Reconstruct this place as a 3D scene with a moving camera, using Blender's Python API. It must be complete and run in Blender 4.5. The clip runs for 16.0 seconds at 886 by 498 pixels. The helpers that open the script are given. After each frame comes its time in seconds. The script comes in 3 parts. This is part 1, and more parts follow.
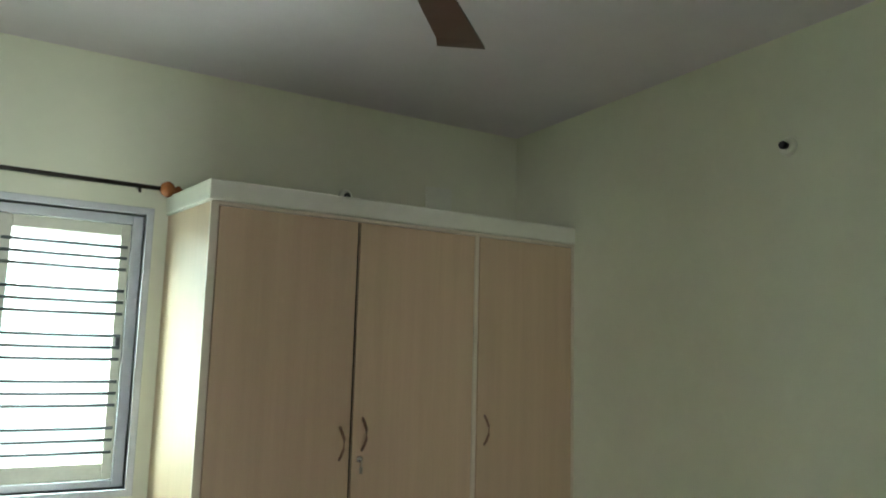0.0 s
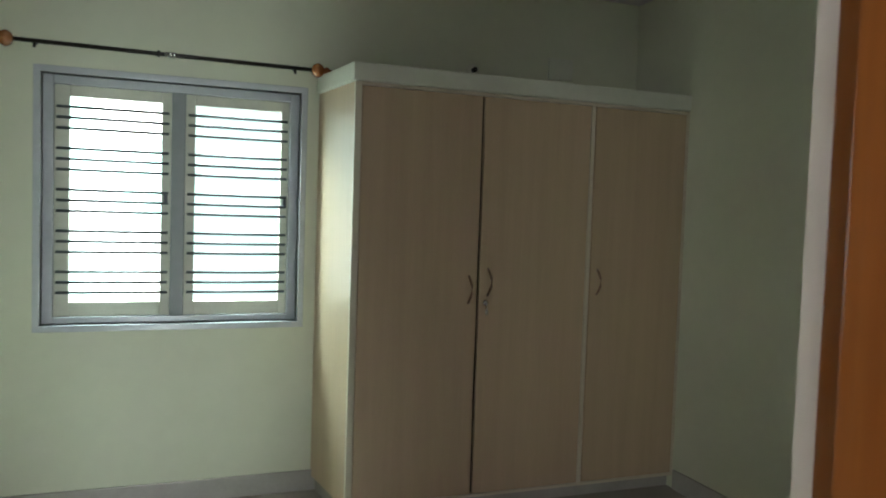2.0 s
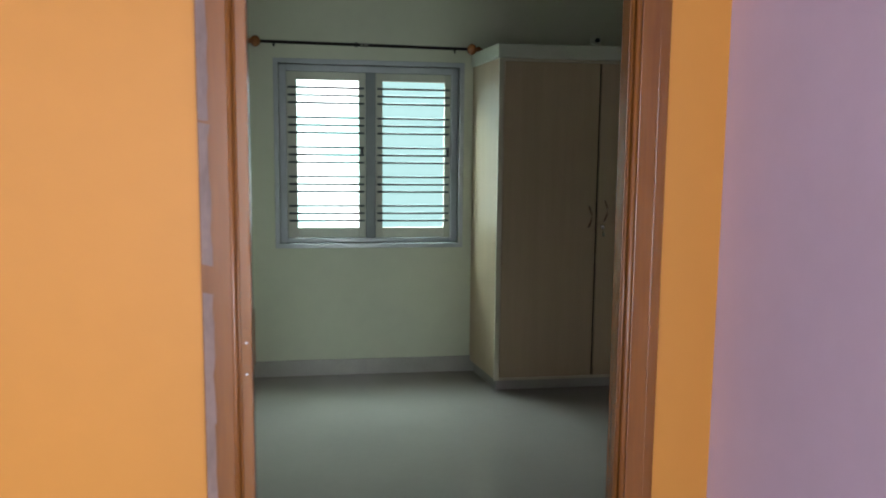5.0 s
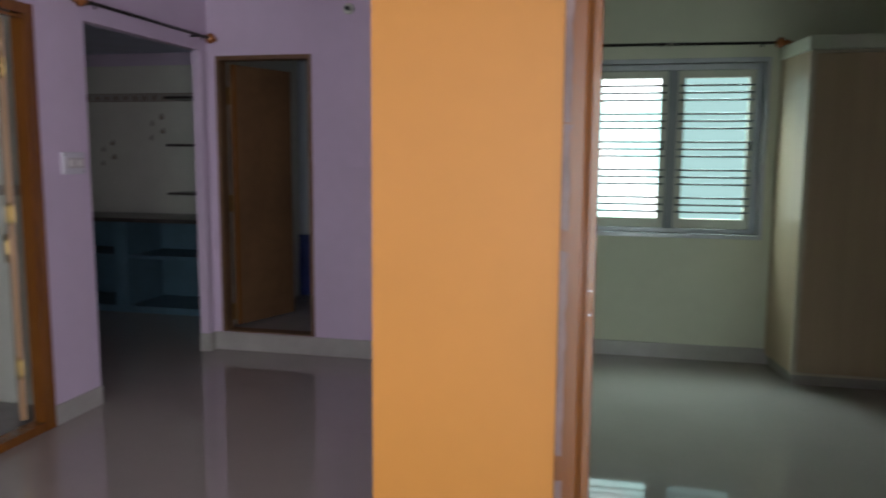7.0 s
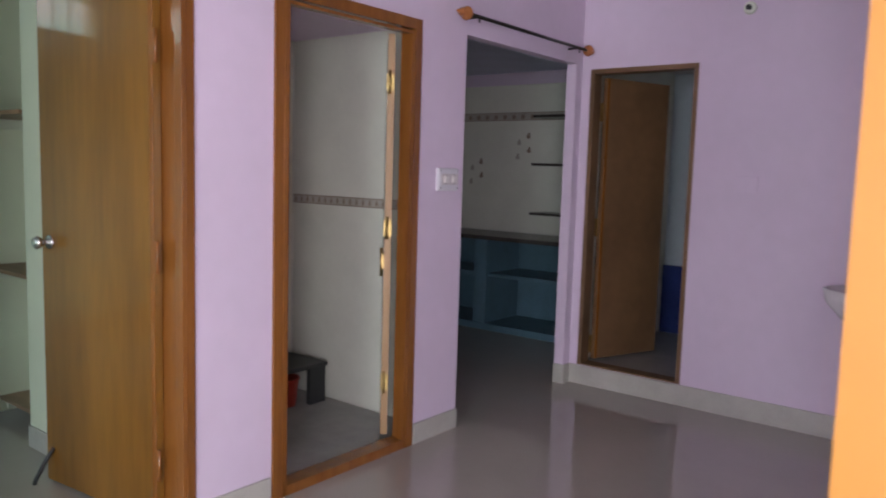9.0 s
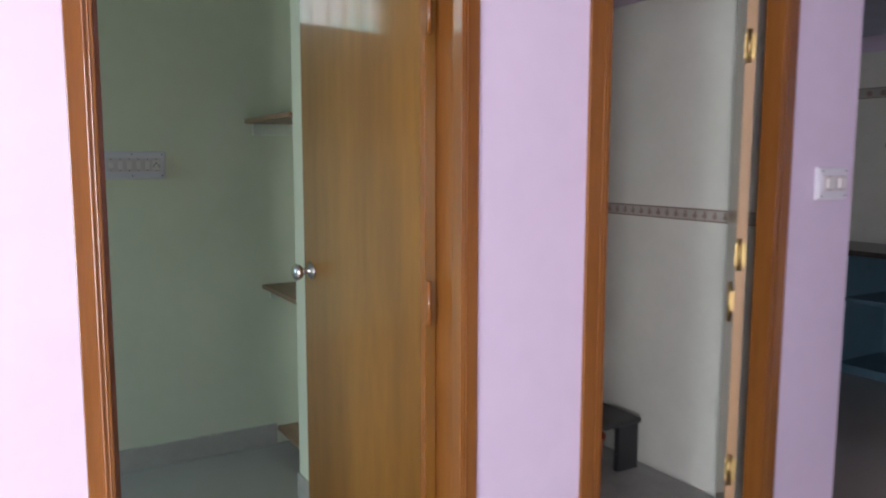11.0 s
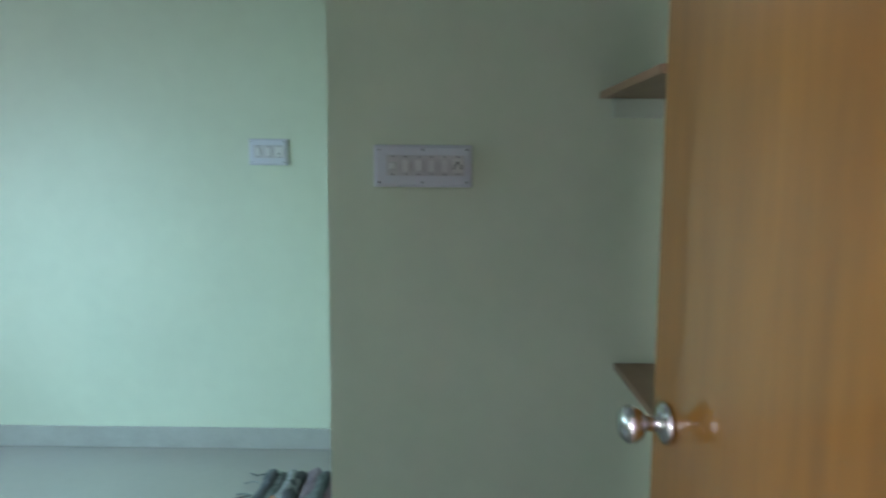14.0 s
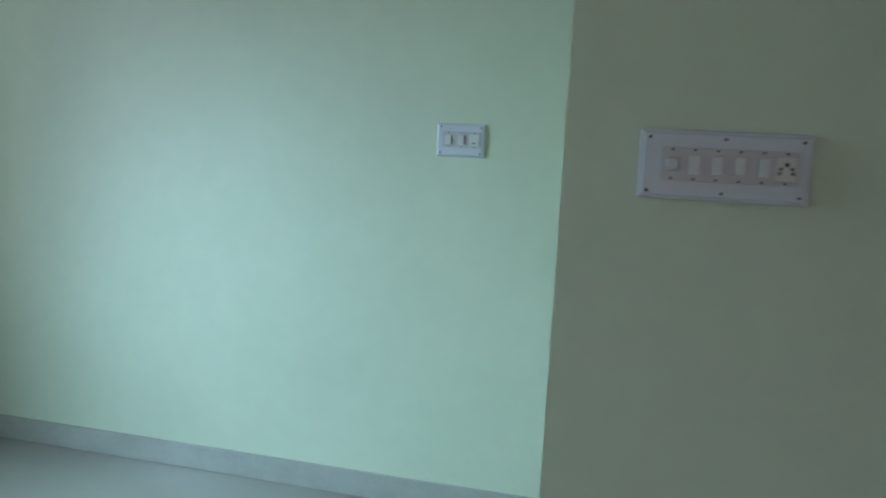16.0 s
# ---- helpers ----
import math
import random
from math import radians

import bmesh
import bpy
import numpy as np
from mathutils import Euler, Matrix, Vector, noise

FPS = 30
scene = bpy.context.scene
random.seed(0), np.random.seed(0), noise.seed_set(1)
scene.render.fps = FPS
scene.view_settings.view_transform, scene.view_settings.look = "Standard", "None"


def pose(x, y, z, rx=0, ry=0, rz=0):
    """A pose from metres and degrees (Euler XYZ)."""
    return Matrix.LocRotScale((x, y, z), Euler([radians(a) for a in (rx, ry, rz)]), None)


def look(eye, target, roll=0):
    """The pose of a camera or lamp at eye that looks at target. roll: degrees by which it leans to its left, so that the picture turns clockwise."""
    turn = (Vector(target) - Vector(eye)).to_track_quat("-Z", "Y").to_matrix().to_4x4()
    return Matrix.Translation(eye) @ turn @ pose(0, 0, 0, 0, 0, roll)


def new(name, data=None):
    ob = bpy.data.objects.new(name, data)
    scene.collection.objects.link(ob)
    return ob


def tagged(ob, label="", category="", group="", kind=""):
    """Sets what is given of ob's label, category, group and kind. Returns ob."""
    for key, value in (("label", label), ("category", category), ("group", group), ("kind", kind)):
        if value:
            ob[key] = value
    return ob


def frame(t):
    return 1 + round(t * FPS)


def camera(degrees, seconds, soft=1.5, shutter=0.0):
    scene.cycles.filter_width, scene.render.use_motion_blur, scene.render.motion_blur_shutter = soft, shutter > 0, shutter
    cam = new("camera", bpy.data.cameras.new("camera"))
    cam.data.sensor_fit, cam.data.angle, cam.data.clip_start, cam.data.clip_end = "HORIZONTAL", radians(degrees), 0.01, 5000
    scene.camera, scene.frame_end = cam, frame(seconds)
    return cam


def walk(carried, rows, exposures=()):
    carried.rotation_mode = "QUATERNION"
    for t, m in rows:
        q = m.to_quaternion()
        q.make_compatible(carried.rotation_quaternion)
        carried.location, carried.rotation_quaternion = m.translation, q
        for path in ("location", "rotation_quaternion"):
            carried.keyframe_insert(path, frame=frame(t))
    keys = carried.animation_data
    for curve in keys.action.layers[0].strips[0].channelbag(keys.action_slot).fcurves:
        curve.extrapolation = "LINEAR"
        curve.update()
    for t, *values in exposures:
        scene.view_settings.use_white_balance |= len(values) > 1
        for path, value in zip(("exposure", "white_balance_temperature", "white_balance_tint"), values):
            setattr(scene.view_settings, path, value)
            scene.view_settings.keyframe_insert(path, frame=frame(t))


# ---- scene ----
cam = camera(60.7, 16.0, soft=1.9, shutter=0.5)
PATH = [
    (0, (0.124, 0.098, 1.451), (1.134, 1.802, 1.729), 1.5),
    (0.5, (0.141, 0.062, 1.442), (1.12, 1.796, 1.636), 1.5),
    (1, (0.18, -0.023, 1.429), (1.003, 1.8, 1.443), 1.9),
    (1.5, (0.113, -0.120, 1.442), (0.858, 1.736, 1.391), 2.3),
    (2, (-0.002, -0.304, 1.452), (0.704, 1.564, 1.353), 1.9),
    (2.5, (-0.061, -0.455, 1.496), (0.582, 1.436, 1.388), 1.7),
    (3, (-0.106, -0.681, 1.434), (0.451, 1.238, 1.346), 1.6),
    (3.2, (-0.108, -0.762, 1.429), (0.405, 1.167, 1.313), 1.4),
    (5.5, (-0.23, -1.575, 1.411), (-0.022, 0.4, 1.176), 0.6),
    (6, (-0.275, -1.703, 1.427), (-0.2, 0.281, 1.188), 0.6),
    (6.5, (-0.281, -1.832, 1.408), (-0.39, 0.152, 1.181), 0.5),
    (7, (-0.293, -1.87, 1.403), (-0.725, 0.067, 1.154), 0.4),
    (7.5, (-0.287, -1.767, 1.397), (-1.022, 0.076, 1.142), 0.2),
    (8, (-0.317, -1.688, 1.399), (-1.322, 0.023, 1.153), 0.9),
    (8.5, (-0.442, -1.594, 1.391), (-1.612, 0.01, 1.149), 1.4),
    (9, (-0.641, -1.479, 1.387), (-1.873, 0.083, 1.181), 1.7),
    (9.5, (-0.8, -1.382, 1.379), (-2.162, 0.067, 1.173), 1.6),
    (10, (-1.016, -1.208, 1.431), (-2.536, 0.068, 1.18), 0.9),
    (10.2, (-1.093, -1.163, 1.436), (-2.661, 0.051, 1.176), 0.8),
    (12.3, (-2.002, -0.588, 1.389), (-3.874, 0.087, 1.185), -0.0),
    (12.5, (-2.088, -0.561, 1.399), (-3.977, 0.056, 1.175), 0.2),
    (13, (-2.326, -0.492, 1.419), (-4.251, -0.012, 1.169), -0.1),
    (13.5, (-2.549, -0.423, 1.397), (-4.509, -0.11, 1.149), -0.2),
    (14, (-2.814, -0.345, 1.412), (-4.8, -0.37, 1.18), 0.4),
    (14.5, (-2.927, -0.324, 1.419), (-4.887, -0.647, 1.185), -0.1),
    (15, (-3.152, -0.41, 1.4), (-5.095, -0.819, 1.165), 1.6),
    (15.5, (-3.354, -0.496, 1.392), (-5.299, -0.903, 1.163), 2.8),
    (16, (-3.611, -0.586, 1.393), (-5.54, -1.054, 1.144), 3.0),
]
walk(cam, [(t, look(eye, target, roll)) for t, eye, target, roll in PATH],
     exposures=[(0, 1.35, 6500, 10), (1, 1.25, 6500, 10), (1.5, 0.95, 6450, 10), (2.5, 0.3, 6400, 10), (3, 0.12, 6400, 10), (5.5, -0.38, 6250, 9), (7, -0.62, 6300, 9), (7.5, -0.62, 6300, 9), (8.5, -0.1, 6350, 10), (9, 0.3, 6350, 10), (10, 0.55, 6300, 10), (12.3, 0.45, 5950, 9), (14, 0.56, 5850, 8), (16, 0.46, 5750, 8)])

# ---- light ----
world = bpy.data.worlds.new("world")
scene.world = world
world.use_nodes = True
wt = world.node_tree
sky = wt.nodes.new("ShaderNodeTexSky")
sky.sky_type = "NISHITA"
sky.sun_disc = False
sky.sun_elevation, sky.sun_rotation = radians(40), radians(122)
wt.links.new(sky.outputs[0], wt.nodes["Background"].inputs[0])
wt.nodes["Background"].inputs[1].default_value = 0.10
sun = new("sun", bpy.data.lights.new("sun", "SUN"))
sun.data.energy, sun.data.angle, sun.data.color = 5.0, radians(0.6), (1.0, 0.95, 0.88)
sun.matrix_world = look((8, -5, 8), (0, 0, 0))


def sky_lamp(name, eye, target, w, h, watts, color):
    """An unseen area lamp that stands in for daylight at an opening."""
    lamp = new(name, bpy.data.lights.new(name, "AREA"))
    lamp.data.shape, lamp.data.size, lamp.data.size_y = "RECTANGLE", w, h
    lamp.data.energy, lamp.data.color = watts, color
    lamp.matrix_world = look(eye, target)
    return lamp


# added hall fill: assumed entrance, left and back openings, none of them in view
sky_lamp("assumed_entrance_daylight", (0.70, -3.05, 1.1), (-0.3, -3.05, 1.0), 1.0, 2.0, 122, (0.97, 0.98, 1.0))
sky_lamp("hall_left_fill", (-3.10, -4.4, 1.5), (-2.0, -4.4, 1.35), 1.0, 1.3, 60, (0.97, 0.98, 1.0))
sky_lamp("hall_back_fill", (0.0, -5.06, 1.1), (0.0, -4.0, 1.05), 0.9, 2.0, 90, (0.88, 1.0, 1.0))
# window behind the view, inferred from the glow on the far wall
sky_lamp("bedroom_window_daylight", (-4.55, -3.76, 1.5), (-4.55, -2.7, 1.4), 1.05, 1.1, 14, (0.76, 1.0, 1.15))
# added narrow lamp, aimed to make the soft bright spot on the far wall
sky_lamp("far_wall_glow_fill", (-4.55, -3.60, 1.5), (-6.39, -1.05, -0.3), 1.0, 1.0, 8.5, (0.62, 1.0, 1.18)).data.spread = radians(80)
# added lamp outside, above the visible window, in place of its sky light
sky_lamp("window_daylight", (0.0, 4.35, 2.75), (0.1, 2.9, 0.6), 2.8, 1.1, 470, (0.76, 1.0, 0.99))


# ---- materials ----
def mat(name, color, rough=0.5, metal=0.0, vary=0.08, scale=3.0, bump=0.0, bump_scale=60.0, coat=0.0, stretch=(1, 1, 1), color2=None, spec=0.5):
    m = bpy.data.materials.new(name)
    m.use_nodes = True
    nt = m.node_tree
    b = nt.nodes["Principled BSDF"]
    b.inputs["Roughness"].default_value = rough
    b.inputs["Metallic"].default_value = metal
    b.inputs["Coat Weight"].default_value = coat
    b.inputs["Coat Roughness"].default_value = 0.05
    b.inputs["Specular IOR Level"].default_value = spec
    co = nt.nodes.new("ShaderNodeTexCoord")
    mp = nt.nodes.new("ShaderNodeMapping")
    mp.inputs["Scale"].default_value = stretch
    nt.links.new(co.outputs["Object"], mp.inputs[0])
    n1 = nt.nodes.new("ShaderNodeTexNoise")
    n1.inputs["Scale"].default_value, n1.inputs["Detail"].default_value = scale, 6
    nt.links.new(mp.outputs[0], n1.inputs["Vector"])
    n2 = nt.nodes.new("ShaderNodeTexNoise")
    n2.inputs["Scale"].default_value, n2.inputs["Detail"].default_value = scale * 9, 3
    nt.links.new(mp.outputs[0], n2.inputs["Vector"])
    add = nt.nodes.new("ShaderNodeMath")
    add.operation = "MULTIPLY_ADD"
    nt.links.new(n2.outputs[0], add.inputs[0])
    add.inputs[1].default_value = 0.35
    nt.links.new(n1.outputs[0], add.inputs[2])
    ramp = nt.nodes.new("ShaderNodeValToRGB")
    c2 = color2 or tuple(c * (1 - vary) for c in color)
    c1 = color if color2 else tuple(min(1, c * (1 + vary)) for c in color)
    ramp.color_ramp.elements[0].position, ramp.color_ramp.elements[1].position = 0.48, 0.88
    ramp.color_ramp.elements[0].color, ramp.color_ramp.elements[1].color = (*c2, 1), (*c1, 1)
    nt.links.new(add.outputs[0], ramp.inputs[0])
    nt.links.new(ramp.outputs[0], b.inputs["Base Color"])
    if bump:
        n3 = nt.nodes.new("ShaderNodeTexNoise")
        n3.inputs["Scale"].default_value, n3.inputs["Detail"].default_value = bump_scale, 4
        nt.links.new(mp.outputs[0], n3.inputs["Vector"])
        bp = nt.nodes.new("ShaderNodeBump")
        bp.inputs["Strength"].default_value, bp.inputs["Distance"].default_value = bump, 0.003
        nt.links.new(n3.outputs[0], bp.inputs["Height"])
        nt.links.new(bp.outputs[0], b.inputs["Normal"])
    return m


def glow(name, c1, c2, strength, far=None):
    """A bright hazy distance: pale sky over a little green."""
    m = bpy.data.materials.new(name)
    m.use_nodes = True
    nt = m.node_tree
    nt.nodes.remove(nt.nodes["Principled BSDF"])
    e = nt.nodes.new("ShaderNodeEmission")
    n = nt.nodes.new("ShaderNodeTexNoise")
    n.inputs["Scale"].default_value = 1.3
    r = nt.nodes.new("ShaderNodeValToRGB")
    r.color_ramp.elements[0].position, r.color_ramp.elements[1].position = 0.42, 0.6
    r.color_ramp.elements[0].color, r.color_ramp.elements[1].color = (*c1, 1), (*c2, 1)
    co = nt.nodes.new("ShaderNodeTexCoord")
    nt.links.new(co.outputs["Object"], n.inputs["Vector"])
    nt.links.new(n.outputs[0], r.inputs[0])
    out = r.outputs[0]
    e.inputs[1].default_value = strength
    if far:
        # a pale facade closes the view on one side
        sep = nt.nodes.new("ShaderNodeSeparateXYZ")
        nt.links.new(co.outputs["Object"], sep.inputs[0])
        mr = nt.nodes.new("ShaderNodeMapRange")
        mr.inputs["From Min"].default_value, mr.inputs["From Max"].default_value = 0.06, 0.26
        nt.links.new(sep.outputs[0], mr.inputs[0])
        mx = nt.nodes.new("ShaderNodeMix")
        mx.data_type = "RGBA"
        nt.links.new(mr.outputs[0], mx.inputs[0])
        nt.links.new(out, mx.inputs[6])
        mx.inputs[7].default_value = (*far, 1)
        out = mx.outputs[2]
    nt.links.new(out, e.inputs[0])
    nt.links.new(e.outputs[0], nt.nodes["Material Output"].inputs[0])
    return m


GREEN = mat("pale_green_paint", (0.63, 0.65, 0.50), 0.55, vary=0.04, scale=1.5, bump=0.12, bump_scale=45)
LILAC = mat("lilac_paint", (0.62, 0.51, 0.63), 0.55, vary=0.04, scale=1.5, bump=0.12, bump_scale=45)
ORANGE = mat("orange_paint", (0.55, 0.238, 0.037), 0.5, vary=0.04, scale=1.5, bump=0.12, bump_scale=45)
CEIL = mat("white_ceiling_paint", (0.62, 0.58, 0.60), 0.7, vary=0.04, scale=1.2, bump=0.08)
BLUECEIL = mat("pale_blue_paint", (0.64, 0.65, 0.80), 0.7, vary=0.05)
FLOOR = mat("polished_vitrified_tile", (0.335, 0.30, 0.27), 0.045, vary=0.03, scale=2.5, spec=0.9)
SKIRT = mat("skirting_tile", (0.42, 0.40, 0.36), 0.25, vary=0.08, scale=6)
FRAME = mat("varnished_frame_wood", (0.235, 0.088, 0.017), 0.26, scale=2.2, stretch=(7, 7, 0.5), color2=(0.165, 0.056, 0.010), bump=0.08, coat=0.28)
LEAF = mat("varnished_teak_veneer", (0.235, 0.104, 0.0115), 0.32, scale=1.5, stretch=(2.6, 2.6, 0.32), color2=(0.135, 0.055, 0.0055), coat=0.55, spec=0.3)
LEAFPALE = mat("planed_door_edge", (0.36, 0.21, 0.10), 0.5, scale=2, stretch=(8, 8, 0.5), vary=0.12)
BROWNLEAF = mat("worn_brown_ply", (0.155, 0.082, 0.038), 0.5, scale=1.6, vary=0.25, bump=0.1)
WARD = mat("beige_laminate", (0.50, 0.382, 0.248), 0.42, scale=2.0, stretch=(9, 9, 0.4), vary=0.055)
WARDTRIM = mat("cream_edging", (0.60, 0.55, 0.42), 0.4, vary=0.05)
WARDTOP = mat("cream_painted_slab", (0.64, 0.66, 0.55), 0.45, vary=0.05)
HANDLE = mat("brown_handle", (0.22, 0.13, 0.08), 0.35, vary=0.1)
# near-black that paints the shade in the wardrobe door gap
DARK = mat("gap_shade_black", (0.015, 0.012, 0.01), 0.8)
STEEL = mat("brushed_steel", (0.62, 0.60, 0.58), 0.22, 1.0, vary=0.06, scale=20)
BRASS = mat("aged_brass", (0.40, 0.28, 0.11), 0.42, 1.0, vary=0.12, scale=18)
RODMAT = mat("dark_rod_metal", (0.03, 0.025, 0.022), 0.35, 0.6)
COPPER = mat("amber_finial", (0.42, 0.15, 0.045), 0.18, 0.3, vary=0.15, coat=0.8)
TRIM = mat("grey_blue_trim", (0.49, 0.52, 0.535), 0.22, vary=0.1, scale=5)
CASE = mat("cream_casement", (0.52, 0.52, 0.42), 0.45, vary=0.1, scale=6)
CASEDARK = mat("grey_window_post", (0.20, 0.22, 0.22), 0.45, vary=0.1)
BAR = mat("painted_grill_bar", (0.07, 0.085, 0.085), 0.45)
WHITEPL = mat("white_plastic", (0.62, 0.60, 0.64), 0.35, vary=0.03)
MODULE = mat("ivory_module_panel", (0.56, 0.51, 0.51), 0.4, vary=0.03)
WHITEPL2 = mat("ivory_plastic", (0.66, 0.62, 0.60), 0.35, vary=0.03)
BLACKPL = mat("black_plastic", (0.02, 0.02, 0.022), 0.45)
REDPL = mat("red_plastic", (0.38, 0.04, 0.025), 0.35)
TILE = mat("cream_wall_tile", (0.66, 0.65, 0.58), 0.22, vary=0.04, scale=4)
TILELINE = mat("brown_border_print", (0.24, 0.17, 0.13), 0.3, vary=0.15)
BORDER = mat("grey_border_tile", (0.42, 0.38, 0.34), 0.25, vary=0.1)
BLUE = mat("blue_painted_slab", (0.085, 0.155, 0.205), 0.5, vary=0.15, scale=4)
GRANITE = mat("dark_granite", (0.06, 0.05, 0.047), 0.25, scale=60, vary=0.5)
SHELFWOOD = mat("brown_shelf_board", (0.26, 0.15, 0.085), 0.45, scale=2, stretch=(0.6, 8, 8), vary=0.2)
GREYFLOOR = mat("grey_bath_floor", (0.30, 0.29, 0.28), 0.35, vary=0.15, scale=7)
BLUETILE = mat("deep_blue_tile", (0.03, 0.045, 0.17), 0.25, vary=0.15)
PALEBLUE = mat("pale_grey_tile", (0.45, 0.48, 0.52), 0.3, vary=0.06)
CERAMIC = mat("white_ceramic", (0.72, 0.70, 0.70), 0.12, vary=0.02)
FANBROWN = mat("brown_fan_paint", (0.055, 0.026, 0.017), 0.35, vary=0.1)
TAPE = mat("peeling_pale_film", (0.21, 0.145, 0.125), 0.25, scale=14, vary=0.3, stretch=(1, 1, 0.35))
MATCLOTH = [mat(n, c, 0.9, vary=0.3, scale=30, bump=0.6, bump_scale=200) for n, c in
            (("grey_rag", (0.15, 0.16, 0.155)), ("dark_rag", (0.085, 0.085, 0.09)), ("pale_rag", (0.27, 0.265, 0.26)), ("mauve_rag", (0.20, 0.145, 0.16)), ("orange_rag", (0.42, 0.16, 0.05)))]
OUTSIDE = glow("bright_haze", (0.50, 0.90, 0.86), (1.0, 1.0, 1.0), 3.6)
OUTSIDE_WINDOW = glow("bright_haze_and_facade", (0.62, 0.95, 0.90), (1.0, 1.0, 1.0), 4.8, (0.145, 0.225, 0.217))


# ---- builders ----
def box(bm, x0, y0, z0, x1, y1, z1, bevel=0.0):
    r = bmesh.ops.create_cube(bm, size=1)
    vs = r["verts"]
    for v in vs:
        v.co = Vector(((x0 + x1) / 2 + v.co.x * abs(x1 - x0), (y0 + y1) / 2 + v.co.y * abs(y1 - y0), (z0 + z1) / 2 + v.co.z * abs(z1 - z0)))
    if bevel:
        es = list({e for v in vs for e in v.link_edges})
        bmesh.ops.bevel(bm, geom=es, offset=bevel, segments=2, profile=0.6, affect="EDGES")
    return bm


def boxes(*rows, bevel=0.0):
    bm = bmesh.new()
    for r in rows:
        box(bm, *r, bevel=bevel)
    return bm


def lathe(profile, axis="z", n=24, at=(0, 0, 0)):
    """A turned shape from (radius, height) pairs."""
    bm = bmesh.new()
    rings = []
    for r, h in profile:
        ring = []
        for i in range(n):
            a = 2 * math.pi * i / n
            p = Vector((r * math.cos(a), r * math.sin(a), h))
            if axis == "x":
                p = Vector((h, p.x, p.y))
            elif axis == "y":
                p = Vector((p.x, h, p.y))
            ring.append(bm.verts.new(p + Vector(at)))
        rings.append(ring)
    for a, b in zip(rings, rings[1:]):
        for i in range(n):
            bm.faces.new((a[i], a[(i + 1) % n], b[(i + 1) % n], b[i]))
    bm.faces.new(rings[0][::-1])
    bm.faces.new(rings[-1])
    bmesh.ops.recalc_face_normals(bm, faces=bm.faces)
    for f in bm.faces:
        f.smooth = len(f.verts) == 4
    return bm


def tube(points, radius, n=10):
    """A round bar along points."""
    bm = bmesh.new()
    pts = [Vector(p) for p in points]
    rings = []
    for i, p in enumerate(pts):
        d = (pts[min(i + 1, len(pts) - 1)] - pts[max(i - 1, 0)]).normalized()
        q = d.to_track_quat("Z", "Y")
        rings.append([bm.verts.new(p + q @ Vector((radius * math.cos(2 * math.pi * k / n), radius * math.sin(2 * math.pi * k / n), 0))) for k in range(n)])
    for a, b in zip(rings, rings[1:]):
        for i in range(n):
            bm.faces.new((a[i], a[(i + 1) % n], b[(i + 1) % n], b[i])).smooth = True
    bm.faces.new(rings[0][::-1])
    bm.faces.new(rings[-1])
    bmesh.ops.recalc_face_normals(bm, faces=bm.faces)
    return bm


def mesh_of(name, bm, material):
    me = bpy.data.meshes.new(name)
    bm.to_mesh(me)
    bm.free()
    me.materials.append(material)
    return me


def root_of(ob):
    while ob.parent:
        ob = ob.parent
    return ob


def part(name, bm, material, parent, label="", local=False):
    """One mesh under a thing or a part; coordinates are the room's unless local."""
    if not local:
        bmesh.ops.translate(bm, verts=bm.verts, vec=-root_of(parent).location)
    ob = new(name, mesh_of(name, bm, material))
    ob.parent = parent
    return tagged(ob, label)


def thing(name, at, label, category, group="", kind="", rz=0.0):
    ob = new(name)
    ob.empty_display_size = 0.1
    ob.location, ob.rotation_euler = at, (0, 0, radians(rz))
    return tagged(ob, label, category, group, kind)


def fixed(name, bm, material, label, category="wall"):
    """A piece of the setting."""
    return tagged(new(name, mesh_of(name, bm, material)), label, category, "", "structure")


def wall_y(y0, y1, x0, x1, z1, holes=(), z0=0.0):
    """A wall across y0..y1 from x0 to x1 with openings (xa, xb, za, zb)."""
    bm, x = bmesh.new(), x0
    for a, b, za, zb in sorted(holes):
        box(bm, x, y0, z0, a, y1, z1)
        if za > z0:
            box(bm, a, y0, z0, b, y1, za)
        box(bm, a, y0, zb, b, y1, z1)
        x = b
    return box(bm, x, y0, z0, x1, y1, z1)


def wall_x(x0, x1, y0, y1, z1, holes=(), z0=0.0):
    bm = wall_y(x0, x1, y0, y1, z1, holes, z0)
    for v in bm.verts:
        v.co.x, v.co.y = v.co.y, v.co.x
    bmesh.ops.reverse_faces(bm, faces=bm.faces)
    return bm


# ---- large structure ----
H1, HH = 2.69, 2.75
XL, YF, XB, XA = -3.05, 2.98, -6.39, -5.03
B1D = (-0.415, 0.475, 0.0, 2.10)
B2D = (-0.822, 0.107, 0.0, 2.10)
BAD = (0.47, 1.355, 0.0, 2.10)
KIT = (1.724, 2.90, 0.0, 2.09)
TOI = (-2.987, -2.286, 0.13, 2.06)
WIN = (-0.496, 0.66, 0.876, 2.015)
ENT = (-3.63, -2.48, 0.0, 2.1)
fixed("floor", boxes((-6.6, -5.2, -0.2, 2.8, 4.7, 0.0)), FLOOR, "polished beige vitrified tile floor", "floor")
fixed("wall_bedroom_door_hall_side", wall_y(0.0, 0.06, -0.90, 0.602, HH, [B1D]), ORANGE, "bright orange painted plaster wall")
fixed("wall_bedroom_door_room_side", wall_y(0.06, 0.153, -0.80, 2.62, HH, [B1D]), GREEN, "pale green painted plaster wall")
fixed("wall_window", wall_y(3.51, 3.72, -0.80, 2.62, HH, [WIN]), GREEN, "pale green wall with a window opening")
